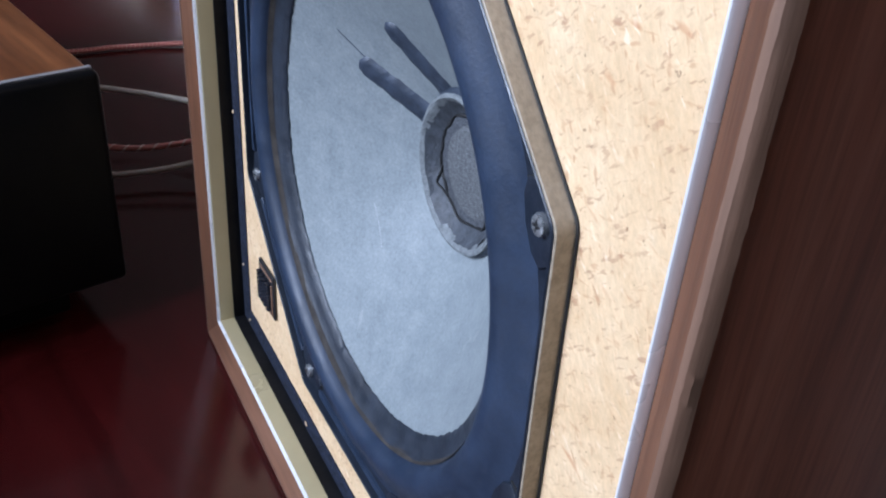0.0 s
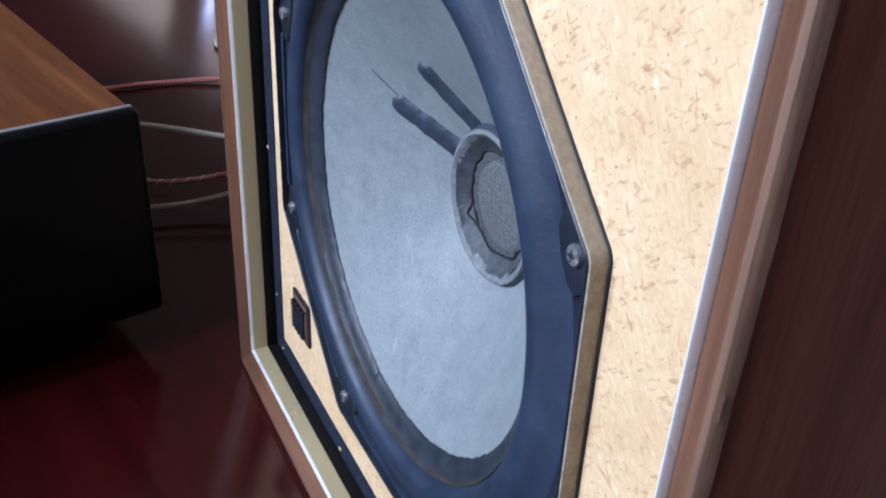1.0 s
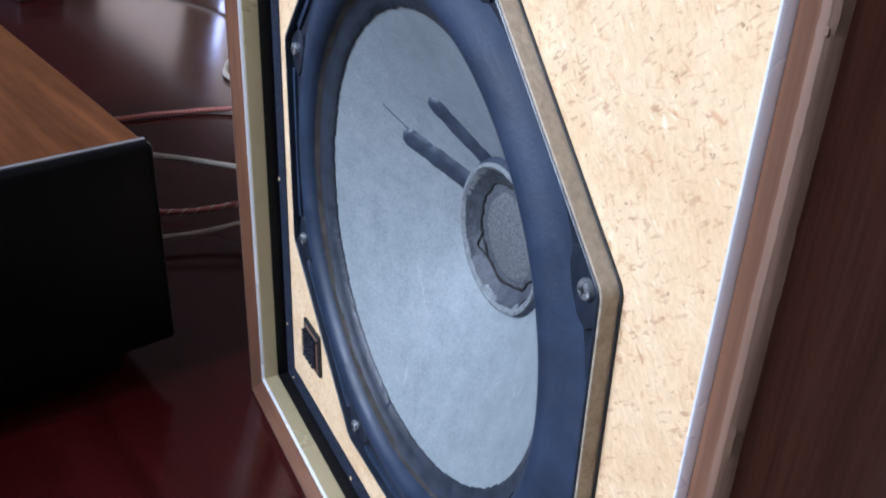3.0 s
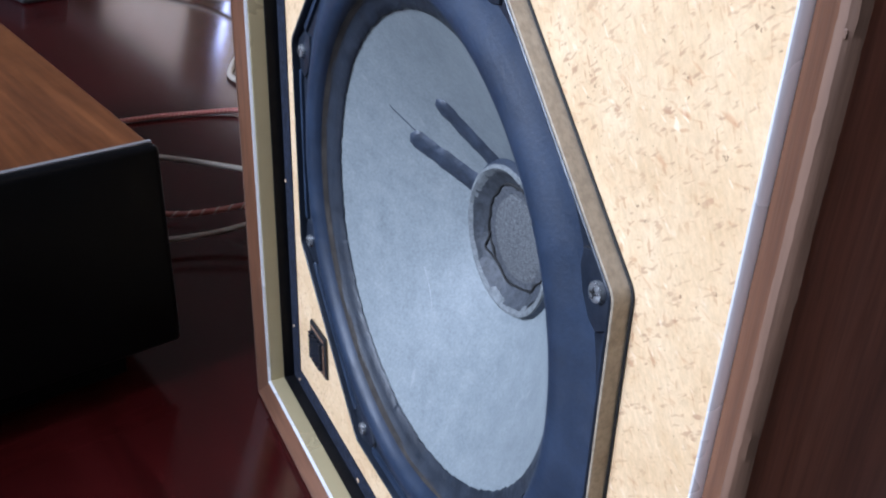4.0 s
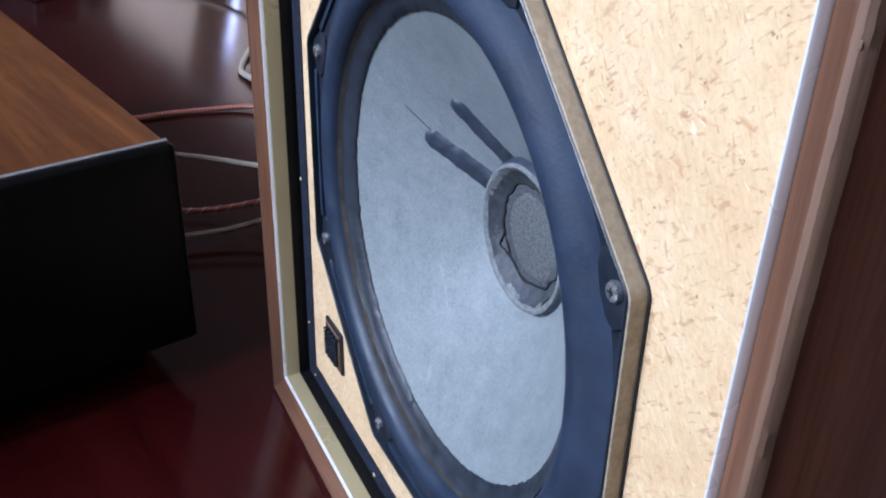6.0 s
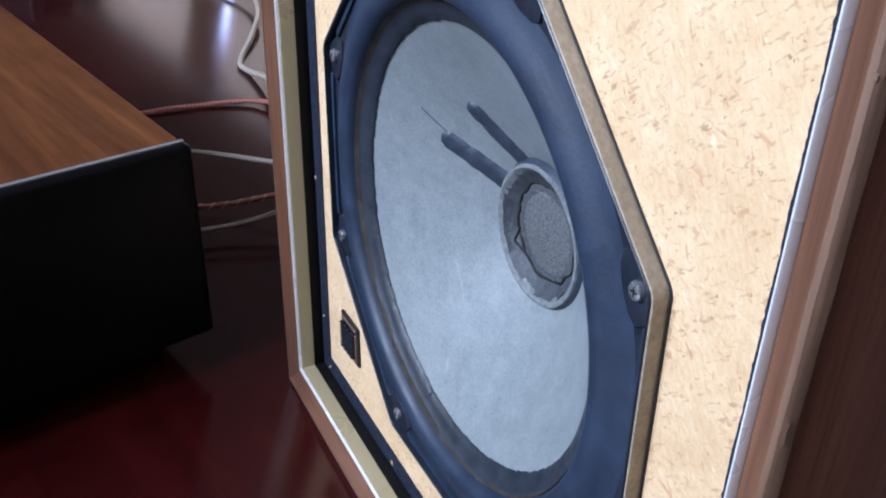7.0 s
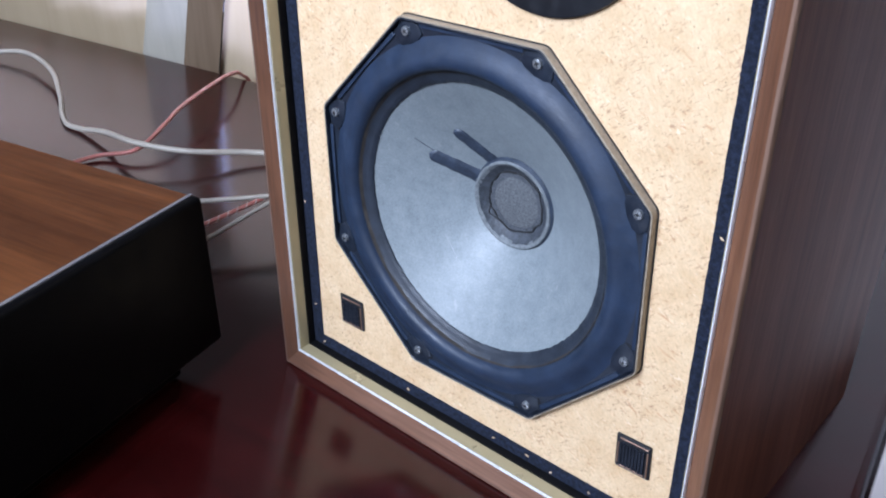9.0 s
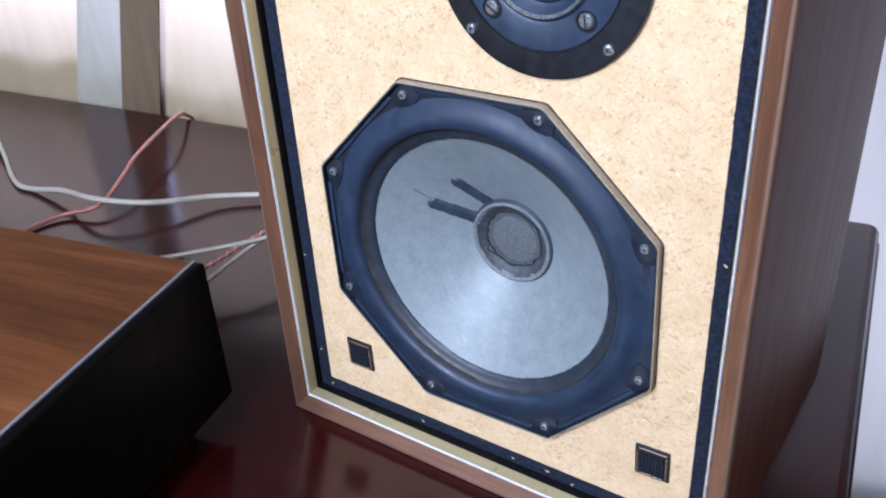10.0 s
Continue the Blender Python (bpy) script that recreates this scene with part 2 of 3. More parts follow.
def prism(points, y0, y1, bevel=0.0, seg=2):
    """A plate with an outline in x and z, between two depths."""
    bm = bmesh.new()
    a = [bm.verts.new((x, y0, z)) for x, z in points]
    b = [bm.verts.new((x, y1, z)) for x, z in points]
    n = len(points)
    front = bm.faces.new(a)
    bm.faces.new(list(reversed(b)))
    for i in range(n):
        bm.faces.new((a[i], b[i], b[(i + 1) % n], a[(i + 1) % n]))
    if bevel:
        bmesh.ops.bevel(bm, geom=list(front.edges), offset=bevel, segments=seg, profile=0.5, affect="EDGES")
    return bm


def smooth_path(points, n=12):
    """Catmull-Rom through the points."""
    p = [Vector(q) for q in points]
    p = [p[0] * 2 - p[1]] + p + [p[-1] * 2 - p[-2]]
    out = []
    for i in range(1, len(p) - 2):
        for k in range(n):
            t = k / n
            a, b, c, d = p[i - 1:i + 3]
            out.append(0.5 * (2 * b + (c - a) * t + (2 * a - 5 * b + 4 * c - d) * t * t + (3 * b - a - 3 * c + d) * t ** 3))
    return out + [p[-2]]


def tube(path, r, sides=10, twist=None, bm=None):
    """A round strand along a path; twist=(offset, pitch, phase) winds it round the path."""
    bm = bm or bmesh.new()
    pts, rings, run = [Vector(p) for p in path], [], 0.0
    up = Vector((0, 0, 1))
    frames = []
    for i, p in enumerate(pts):
        d = (pts[min(i + 1, len(pts) - 1)] - pts[max(i - 1, 0)]).normalized()
        s = d.cross(up).normalized()
        frames.append((p, s, s.cross(d)))
    for i, (p, s, u) in enumerate(frames):
        if i:
            run += (pts[i] - pts[i - 1]).length
        c = p
        if twist:
            a = math.tau * run / twist[1] + twist[2]
            c = p + twist[0] * (s * math.cos(a) + u * math.sin(a))
        rings.append([bm.verts.new(c + r * (s * math.cos(math.tau * k / sides) + u * math.sin(math.tau * k / sides))) for k in range(sides)])
    for p, q in zip(rings, rings[1:]):
        for k in range(sides):
            j = (k + 1) % sides
            bm.faces.new((p[k], p[j], q[j], q[k]))
    bm.faces.new(rings[0])
    bm.faces.new(list(reversed(rings[-1])))
    return bm


def dense(path, step):
    out = [path[0]]
    for a, b in zip(path, path[1:]):
        n = max(1, int((b - a).length / step))
        out += [a.lerp(b, (k + 1) / n) for k in range(n)]
    return out


# ---- room ----
X0, X1, Y0, Y1 = -3.2, 2.2, -1.7, WALL_Y
TH = 0.16
structure("floor", box((X0 - TH, Y0 - TH, FLOOR - 0.1), (X1 + TH, Y1 + TH + 0.6, FLOOR)), FLOORING, "glossy cream floor beyond the table", "floor", ROOM)
# unseen shell closing the room; its brown tones limit bounce
structure("ceiling", box((X0 - TH, Y0 - TH, CEIL), (X1 + TH, Y1 + TH, CEIL + 0.1)), CEILING, "unseen ceiling, kept dull brown to limit bounced light", "ceiling", ROOM)
structure("wall_west", box((X0 - TH, Y0 - TH, FLOOR), (X0, Y1 + TH, CEIL)), WALL_DIM, "unseen wall, kept dark brown to limit bounced light", "wall", ROOM)
structure("wall_east", box((X1, Y0 - TH, FLOOR), (X1 + TH, Y1 + TH, CEIL)), WALL_DIM, "unseen wall, kept dark brown to limit bounced light", "wall", ROOM)


def pierced_wall(name, y0, y1, holes, label, mat):
    """A wall along x with rectangular openings (x0, x1, z0, z1)."""
    bm = bmesh.new()
    xs = sorted({X0, X1, *[h[0] for h in holes], *[h[1] for h in holes]})
    zs = sorted({FLOOR, CEIL, *[h[2] for h in holes], *[h[3] for h in holes]})
    for xa, xb in zip(xs, xs[1:]):
        for za, zb in zip(zs, zs[1:]):
            cx, cz = (xa + xb) / 2, (za + zb) / 2
            if not any(h[0] < cx < h[1] and h[2] < cz < h[3] for h in holes):
                box((xa, y0, za), (xb, y1, zb), bm=bm)
    bmesh.ops.remove_doubles(bm, verts=bm.verts, dist=1e-5)
    seen = {}
    for f in list(bm.faces):
        seen.setdefault(tuple(round(c, 4) for c in f.calc_center_median()), []).append(f)
    bmesh.ops.delete(bm, geom=[f for fs in seen.values() if len(fs) > 1 for f in fs], context="FACES")
    return structure(name, bm, mat, label, "wall", ROOM)


pierced_wall("wall_north", Y1, Y1 + TH, [(-1.75, -0.25, TOP + 0.055, 0.095), (-0.02, 0.33, -0.50, 0.10)], "dark brown wall with curtained window openings", WALL_DARK)
pierced_wall("wall_south", Y0 - TH, Y0, [(-0.95, 0.25, 0.70, 1.66)], "unseen wall with a wide window opening, kept dark brown", WALL_DIM)


def curtain(name, edges, label, mat, folds=0.008, seed=0.0, off=0.02):
    """A drape along the back wall; edges: x of its two sides at table height and how far they slant per metre up."""
    (xa, sa), (xb, sb) = edges
    bm = bmesh.new()
    n = max(12, int((xb - xa) / 0.010))
    zs = (FLOOR + 0.02, -0.5, -0.15, -0.05, 0.04, 0.11)
    cols = []
    for i in range(n + 1):
        f = i / n
        x = xa + (xb - xa) * f
        y = Y1 - off + folds * (math.sin(x * 61 + seed) + 0.6 * math.sin(x * 23 + 2 * seed))
        cols.append([bm.verts.new((x + (sa + (sb - sa) * f) * (z - TOP), y, z)) for z in zs])
    for a, b in zip(cols, cols[1:]):
        for k in range(len(zs) - 1):
            bm.faces.new((a[k], b[k], b[k + 1], a[k + 1]))
    c = thing(name, ROOM, label, "curtain", "curtains along the back wall")
    part("drape", bm, mat, c, smooth=60)
    h = 0.11 - TOP
    part("rail", tube([Vector((xa + sa * h - 0.02, Y1 - off, 0.115)), Vector((xb + sb * h + 0.02, Y1 - off, 0.115))], 0.008), FIXTURE, c)


# added out of view, darkens what the tabletop reflects at the far left
curtain("brown_curtain", ((-2.6, 0.0), (-1.74, 0.0)), "out-of-view dark brown curtain, added to keep reflections dark", DARK_CLOTH, 0.008, 0.1, 0.050)
curtain("sheer_curtain", ((-1.76, 0.0), (-1.27, 0.0)), "white sheer curtain hanging over a bright window", CLOTH, 0.004)
curtain("brown_curtain", ((-1.28, 0.0), (-1.15, 0.0)), "narrow brown curtain hanging straight between sheer ones", BROWN_CLOTH, 0.005, 0.5, 0.036)
curtain("sheer_curtain", ((-1.16, 0.0), (-0.772, 0.33)), "white sheer curtain hanging over a bright window", CLOTH, 0.003, 0.3)
curtain("sheer_curtain", ((-0.776, 0.33), (-0.696, 0.27)), "narrow greyish fold of sheer curtain", GREY_CLOTH, 0.006, 1.2, 0.027)
curtain("brown_curtain", ((-0.700, 0.27), (-0.630, 0.25)), "narrow brown curtain drawn aside at a slant", BROWN_CLOTH, 0.004, 0.2, 0.036)
curtain("sheer_curtain", ((-0.637, 0.25), (-0.16, 0.0)), "white sheer curtain hanging behind the loudspeaker", CLOTH, 0.003, 2.0, 0.034)
curtain("sheer_curtain", ((-0.17, 0.0), (0.47, 0.0)), "pale bluish sheer curtain behind the table", BLUE_CLOTH, 0.003, 2.6, 0.024)
# added out of view, darkens what the cabinet's side reflects
curtain("brown_curtain", ((0.46, 0.0), (2.15, 0.0)), "out-of-view dark brown curtain, added to keep reflections dark", DARK_CLOTH, 0.009, 0.9, 0.050)

# ---- table ----
TC = Vector((0.1530, 0.4555, TOP))     # its rear corner
table = thing("table", pose(TC.x, TC.y, TOP, 0, 0, SKEW), "dark red glossy mahogany table with a moulded edge", "table")
W, D = 1.75, 0.98
bm = bmesh.new()
prof = [(0.0, 0.0), (0.004, -0.0012), (0.0065, -0.005), (0.0065, -0.009), (0.003, -0.011), (0.003, -0.013), (0.009, -0.017), (0.010, -0.024), (0.004, -0.034), (-0.01, -0.036)]


def slab_ring(inset, z, rad=0.014):
    pts = []
    for cx, cy, a0 in ((-rad, -rad, 0), (-W + rad, -rad, 90), (-W + rad, -D + rad, 180), (-rad, -D + rad, 270)):
        for k in range(7):
            a = radians(a0 + 15 * k)
            pts.append((cx + (rad + inset) * math.cos(a), cy + (rad + inset) * math.sin(a), z))
    return [bm.verts.new(p) for p in pts]


rings = [slab_ring(i - 0.010, z) for i, z in prof]
for p, q in zip(rings, rings[1:]):
    for i in range(len(p)):
        j = (i + 1) % len(p)
        bm.faces.new((p[i], p[j], q[j], q[i]))
bm.faces.new(rings[0])
bm.faces.new(list(reversed(rings[-1])))
part("tabletop", bm, MAHOGANY, table, smooth=35)
for x in (-0.10, -W + 0.10):
    for y in (-0.10, -D + 0.10):
        bm = bmesh.new()
        bmesh.ops.create_cone(bm, cap_ends=True, segments=4, radius1=0.028, radius2=0.045, depth=0.714, matrix=pose(x, y, -0.393, 0, 0, 45))
        part("leg", bm, MAHOGANY, table)
for lo, hi in (((-W + 0.14, -0.11, -0.12), (-0.14, -0.09, -0.036)), ((-W + 0.14, -D + 0.09, -0.12), (-0.14, -D + 0.11, -0.036)),
               ((-0.11, -D + 0.14, -0.12), (-0.09, -0.14, -0.036)), ((-W + 0.09, -D + 0.14, -0.12), (-W + 0.11, -0.14, -0.036))):
    part("apron", box(lo, hi, 0.002), MAHOGANY, table)

# ---- loudspeaker ----
BASE = Vector((0.0017, 0.0, TOP))
speaker = thing("loudspeaker", Matrix.Translation(BASE), "walnut bookshelf loudspeaker with its grille off, on the table", "loudspeaker")
UP = Matrix.Translation(-BASE)      # parts are laid out round the woofer's centre
SX0, SX1, SZ0, SZ1 = -0.1568, 0.1602, TOP, 0.386
FRONT, BAFFLE, BACK = -0.0138, 0.003, 0.208
SLIM = 0.0020        # the upright rails are this much narrower than the level ones


def mitred(name, profile, mat_h, mat_v, label="", jitter=0.0, frayed=(0, 1, 2, 3, 4)):
    """Four mitred lengths round the front; profile points are (inset, depth)."""
    def corners(d):
        e = d + (SLIM if d < 0.005 else 0.0)
        return (SX0 + e, SZ0 + d), (SX1 - e, SZ0 + d), (SX1 - e, SZ1 - d), (SX0 + e, SZ1 - d)

    for side in range(4):
        bm, n, rows = bmesh.new(), 400 if jitter else 1, []
        for k in range(n + 1):
            row = []
            for i, (d, y) in enumerate(profile):
                a, b = Vector(corners(d)[side]), Vector(corners(d)[(side + 1) % 4])
                p = a.lerp(b, k / n)
                if jitter and 0 < k < n and i in frayed:
                    w = (0.5 * noise.noise((k * 0.10, side * 9.0, i * 3.0)) + 0.7 * noise.noise((k * 0.9, side * 7.0, i * 5.0))) * jitter
                    p += Vector((w, 0)) if side in (1, 3) else Vector((0, w))
                row.append(bm.verts.new((p.x, y, p.y)))
            rows.append(row)
        m = len(profile)
        for p, q in zip(rows, rows[1:]):
            for i in range(m):
                j = (i + 1) % m
                bm.faces.new((p[i], p[j], q[j], q[i]))
        bm.faces.new(rows[0])
        bm.faces.new(list(reversed(rows[-1])))
        part(name, bm, (mat_h, mat_v)[side % 2], speaker, label, UP, 30)


# carcass panels behind the front rails
part("side_panel", box((SX1 - SLIM - 0.0014, FRONT + 0.0012, SZ0), (SX1 - SLIM, BACK, SZ1), 0.0005), VENEER, speaker, "dark walnut veneered side", UP)
part("side_panel", box((SX0 + SLIM, FRONT + 0.0012, SZ0), (SX0 + SLIM + 0.0014, BACK, SZ1), 0.0005), VENEER, speaker, "dark walnut veneered side", UP)
part("inner_side", box((SX1 - 0.016, 0.0215, SZ0 + 0.016), (SX1 - SLIM - 0.0016, BACK - 0.001, SZ1 - 0.016)), LINER, speaker, "", UP)
part("inner_side", box((SX0 + SLIM + 0.0016, 0.0215, SZ0 + 0.016), (SX0 + 0.016, BACK - 0.001, SZ1 - 0.016)), LINER, speaker, "", UP)
part("bottom_panel", box((SX0 + SLIM + 0.0016, 0.0215, SZ0), (SX1 - SLIM - 0.0016, BACK, SZ0 + 0.0155)), VENEER, speaker, "", UP)
part("top_panel", box((SX0 + SLIM + 0.0016, 0.0215, SZ1 - 0.0155), (SX1 - SLIM - 0.0016, BACK, SZ1)), VENEER, speaker, "", UP)
part("back_panel", box((SX0 + 0.0165, BACK - 0.016, SZ0 + 0.0165), (SX1 - 0.0165, BACK - 0.002, SZ1 - 0.0165)), LINER, speaker, "", UP)
mitred("front_rail", [(0.0016, FRONT + 0.0006), (0.0022, FRONT), (0.0122, -0.0090), (0.0129, -0.0086), (0.0129, 0.0212), (0.0016, 0.0212)], WALNUT_H, WALNUT_V, "walnut front rail sloping inwards, with mitred corners")
mitred("edge_lipping", [(-0.0003, FRONT + 0.0026), (0.0001, FRONT + 0.0008), (0.0008, FRONT - 0.0001), (0.0017, FRONT - 0.0003), (0.0023, FRONT - 0.0002), (0.0023, FRONT + 0.0026)], EDGE, EDGE, "worn pale edge of the veneer", 0.0003)
mitred("trim_bead", [(0.0130, -0.0084), (0.0132, -0.0105), (0.0135, -0.0110), (0.0139, -0.0110), (0.0142, -0.0104), (0.0143, -0.0080), (0.0143, -0.0060), (0.0130, -0.0060)], BEAD, BEAD, "rounded metal bead, made pale for the highlight along it")
mitred("trim_strip", [(0.0130, -0.0059), (0.0144, -0.0059), (0.0144, -0.0098), (0.0149, -0.0096), (0.0164, -0.0036), (0.0164, 0.0026), (0.0130, 0.0026)], BRASS, BRASS, "satin pale gold metal strip")
mitred("inner_liner", [(0.0165, -0.0034), (0.0172, -0.0034), (0.0172, 0.0028), (0.0165, 0.0028)], LINER, LINER)
mitred("fabric_strip", [(0.0174, BAFFLE - 0.0011), (0.0245, BAFFLE - 0.0011), (0.0259, BAFFLE - 0.0004), (0.0259, BAFFLE - 0.0001), (0.0174, BAFFLE - 0.0001)], FABRIC, FABRIC, "fuzzy navy fastening strip", 0.0006, (2, 3))

nicks = bmesh.new()
for z, w in ((-0.082, 0.0022), (-0.031, 0.0010), (0.008, 0.0014), (0.118, 0.0010)):
    bmesh.ops.create_icosphere(nicks, subdivisions=1, radius=1.0, matrix=Matrix.LocRotScale((SX1 - SLIM - 0.0009, FRONT + 0.0001, z), Euler((0, random.uniform(-0.3, 0.3), 0)), (0.0005, 0.0003, w)))
tagged(part("edge_nicks", nicks, EDGE, speaker, "small pale nicks in the worn edge", UP), kind="stuff")

# baffle with holes for both drivers
TWX, TWZ = 0.039, 0.179
bm = bmesh.new()
edges = []


def loop(points):
    vs = [bm.verts.new((x, BAFFLE, z)) for x, z in points]
    for i, v in enumerate(vs):
        edges.append(bm.edges.new((v, vs[(i + 1) % len(vs)])))


loop([(SX0 + 0.0166, SZ0 + 0.0166), (SX1 - 0.0166, SZ0 + 0.0166), (SX1 - 0.0166, SZ1 - 0.0166), (SX0 + 0.0166, SZ1 - 0.0166)])
loop([(0.098 * math.cos(math.tau * i / 48), 0.098 * math.sin(math.tau * i / 48)) for i in range(48)])
loop([(TWX + 0.046 * math.cos(math.tau * i / 40), TWZ + 0.046 * math.sin(math.tau * i / 40)) for i in range(40)])
bmesh.ops.triangle_fill(bm, edges=edges, use_beauty=True)
ext = bmesh.ops.extrude_face_region(bm, geom=list(bm.faces))
bmesh.ops.translate(bm, verts=[v for v in ext["geom"] if isinstance(v, bmesh.types.BMVert)], vec=(0, 0.018, 0))
part("baffle", bm, BOARD, speaker, "pale wood-fibre baffle board flecked with brown chips", UP)

# screws: one head shared by all
def screw_mesh(name, r, h):
    bm = lathe([(r, 0), (r, -0.35 * h), (r * 0.86, -0.8 * h), (r * 0.55, -h), (r * 0.3, -h * 0.97), (r * 0.18, -h * 0.55), (0, -h * 0.45)], 20)
    return mesh_of(name, bm, STEEL, 40)


SCREW = screw_mesh("screw", 0.0027, 0.0017)
# solid dark bars stand for the shade in the cross recess
cross = box((-0.0014, -0.00172, -0.00026), (0.0014, -0.0012, 0.00026))
box((-0.00026, -0.00172, -0.0014), (0.00026, -0.0012, 0.0014), bm=cross)
CROSS = mesh_of("cross_slot_shade", cross, DARK)

# woofer, turned a little in its seat
woofer_m = UP @ pose(0, 0, 0, 0, -1.2, 0)
T8 = math.tan(math.pi / 8)


def octagon(r, corner, n=5):
    """A regular octagon with rounded corners, half-width r."""
    pts = []
    for k in range(8):
        a = math.pi / 8 + k * math.pi / 4
        c = Vector((math.cos(a), math.sin(a)))
        centre = c * ((r - corner) / math.cos(math.pi / 8))
        for i in range(n):
            b = a + (i / (n - 1) - 0.5) * math.pi / 4
            pts.append((centre.x + corner * math.cos(b), centre.y + corner * math.sin(b)))
    return pts


def ring_plate(outline, hole, y0, y1, lip=0.0):
    """An outline with a round hole, as a solid; y0 is the front."""
    bm = bmesh.new()
    n = len(outline)
    order = sorted(outline, key=lambda p: math.atan2(p[1], p[0]))
    ang = [math.atan2(z, x) for x, z in order]
    rows = []
    prof = [(1.0, y1), (1.0, y0 + lip), (1.0 - lip / 0.108, y0)]
    for s, y in prof:
        rows.append([bm.verts.new((x * s, y, z * s)) for x, z in order])
    for y in (y0, y1):
        rows.append([bm.verts.new((hole * math.cos(a), y, hole * math.sin(a))) for a in ang])
    for p, q in zip(rows, rows[1:] + rows[:1]):
        for i in range(n):
            j = (i + 1) % n
            bm.faces.new((p[i], p[j], q[j], q[i]))
    return bm


# points all round the octagon, so that its hole is round
def fine_octagon(r, corner):
    pts, out = octagon(r, corner), []
    for (xa, za), (xb, zb) in zip(pts, pts[1:] + pts[:1]):
        n = max(1, int(math.hypot(xb - xa, zb - za) / 0.006))
        out += [(xa + (xb - xa) * k / n, za + (zb - za) * k / n) for k in range(n)]
    return out


TOPY = 0.0010         # plate of the frame, sunk inside the spacer rim
woofer = part("woofer", ring_plate(fine_octagon(0.1061, 0.006), 0.1000, TOPY, TOPY + 0.0018, 0.0004), FRAME_BLACK, speaker,
              "eight-sided black woofer with a grey paper cone", woofer_m, 30)


def octagon_rim(outer, inner, y0, y1, lip):
    """An eight-sided hoop."""
    bm = bmesh.new()
    rows = [[bm.verts.new((x, y, z)) for x, z in octagon(r, 0.006)] for r, y in ((outer, y1), (outer, y0 + lip), (outer - lip, y0), (inner + lip, y0), (inner, y0 + lip), (inner, y1))]
    for p, q in zip(rows, rows[1:] + rows[:1]):
        for i in range(len(p)):
            k = (i + 1) % len(p)
            bm.faces.new((p[i], p[k], q[k], q[i]))
    return bm


part("spacer", octagon_rim(0.1080, 0.1072, -0.0022, BAFFLE - 0.0001, 0.0002), PLY, woofer, "brown board rim round the frame", None, 30)
part("rim", octagon_rim(0.1071, 0.1062, -0.0025, BAFFLE - 0.0001, 0.0003), FRAME_BLACK, woofer, "black inner rim of the frame", None, 30)
# thin dark line on the baffle along the spacer's foot
part("foot_line", octagon_rim(0.1087, 0.1081, BAFFLE - 0.0006, BAFFLE - 0.0001, 0.0001), DARK, woofer, "", None, 30)

RC = 0.0270          # outer radius of the ring round the dust cap
CAP = Matrix.Translation((0.0010, 0, -0.0008))    # the cap was glued on off centre
cone_y = lambda r: 0.0065 + (0.0785 - r) * 0.626
part("cone", lathe([(0.0795 - 0.0545 * k / 12, cone_y(0.0795 - 0.0545 * k / 12)) for k in range(13)] + [(0.019, cone_y(0.025) + 0.005)], 96), PAPER, woofer, "grey mottled paper cone", None, 40)


def ragged(k, a):
    if k != 0:
        return 0.0
    return 0.0003 * noise.noise((12 * math.cos(a), 12 * math.sin(a), 0)) + 0.0007 * noise.noise((95 * math.cos(a), 95 * math.sin(a), 4))


part("surround_flange", lathe([(0.0780, 0.0064), (0.0784, 0.0056), (0.0810, 0.0042), (0.0842, 0.0028), (0.0854, 0.0010)], 420, ragged), RUBBER_OLD, woofer, "faded inner edge of the rubber surround, raggedly trimmed", None, 50)
part("crease", lathe([(0.0841, 0.0027), (0.0844, 0.0024), (0.0849, 0.0014), (0.0852, 0.0009)], 160, lambda k, a: 0.0003 * noise.noise((6 * math.cos(a), 6 * math.sin(a), 1.5 + (k < 2) * 9))), DUST, woofer, "brownish dusty crease inside the roll", None, 50)
roll = [(0.0851, 0.0026), (0.0855, 0.0010), (0.0863, -0.0007), (0.0876, -0.0021), (0.0893, -0.0029), (0.0913, -0.0031), (0.0935, -0.0027), (0.0958, -0.0018), (0.0980, -0.0008), (0.1002, 0.0001), (0.1022, 0.0007), (0.1040, 0.0012)]
part("surround", lathe(roll, 120), RUBBER, woofer, "dusty black rubber half-roll surround", None, 50)

CY = cone_y(RC)
# dark wall stands for the shadow that the raised ring casts
part("collar_base", lathe([(RC + 0.0010, cone_y(RC + 0.0010) + 0.0001), (RC + 0.0004, CY - 0.0012), (RC - 0.0002, CY - 0.0026), (RC - 0.0012, CY - 0.0032)], 80,
     lambda k, a: 0.0003 * noise.noise((5 * math.cos(a), 5 * math.sin(a), 3.0))), GLUE_AND_SHADE, woofer, "outer edge of the ring, dark for the shade beside it", CAP, 50)
part("collar", lathe([(RC - 0.0004, CY - 0.0024), (RC - 0.0008, CY - 0.0036), (RC - 0.0018, CY - 0.0038), (RC - 0.0032, CY - 0.0026), (RC - 0.0050, CY - 0.0004), (RC - 0.0064, CY + 0.0012)], 80,
     lambda k, a: 0.0003 * noise.noise((4 * math.cos(a), 4 * math.sin(a), k * 0.8))), COLLAR, woofer, "rough pale grey ring round the dust cap", CAP, 50)
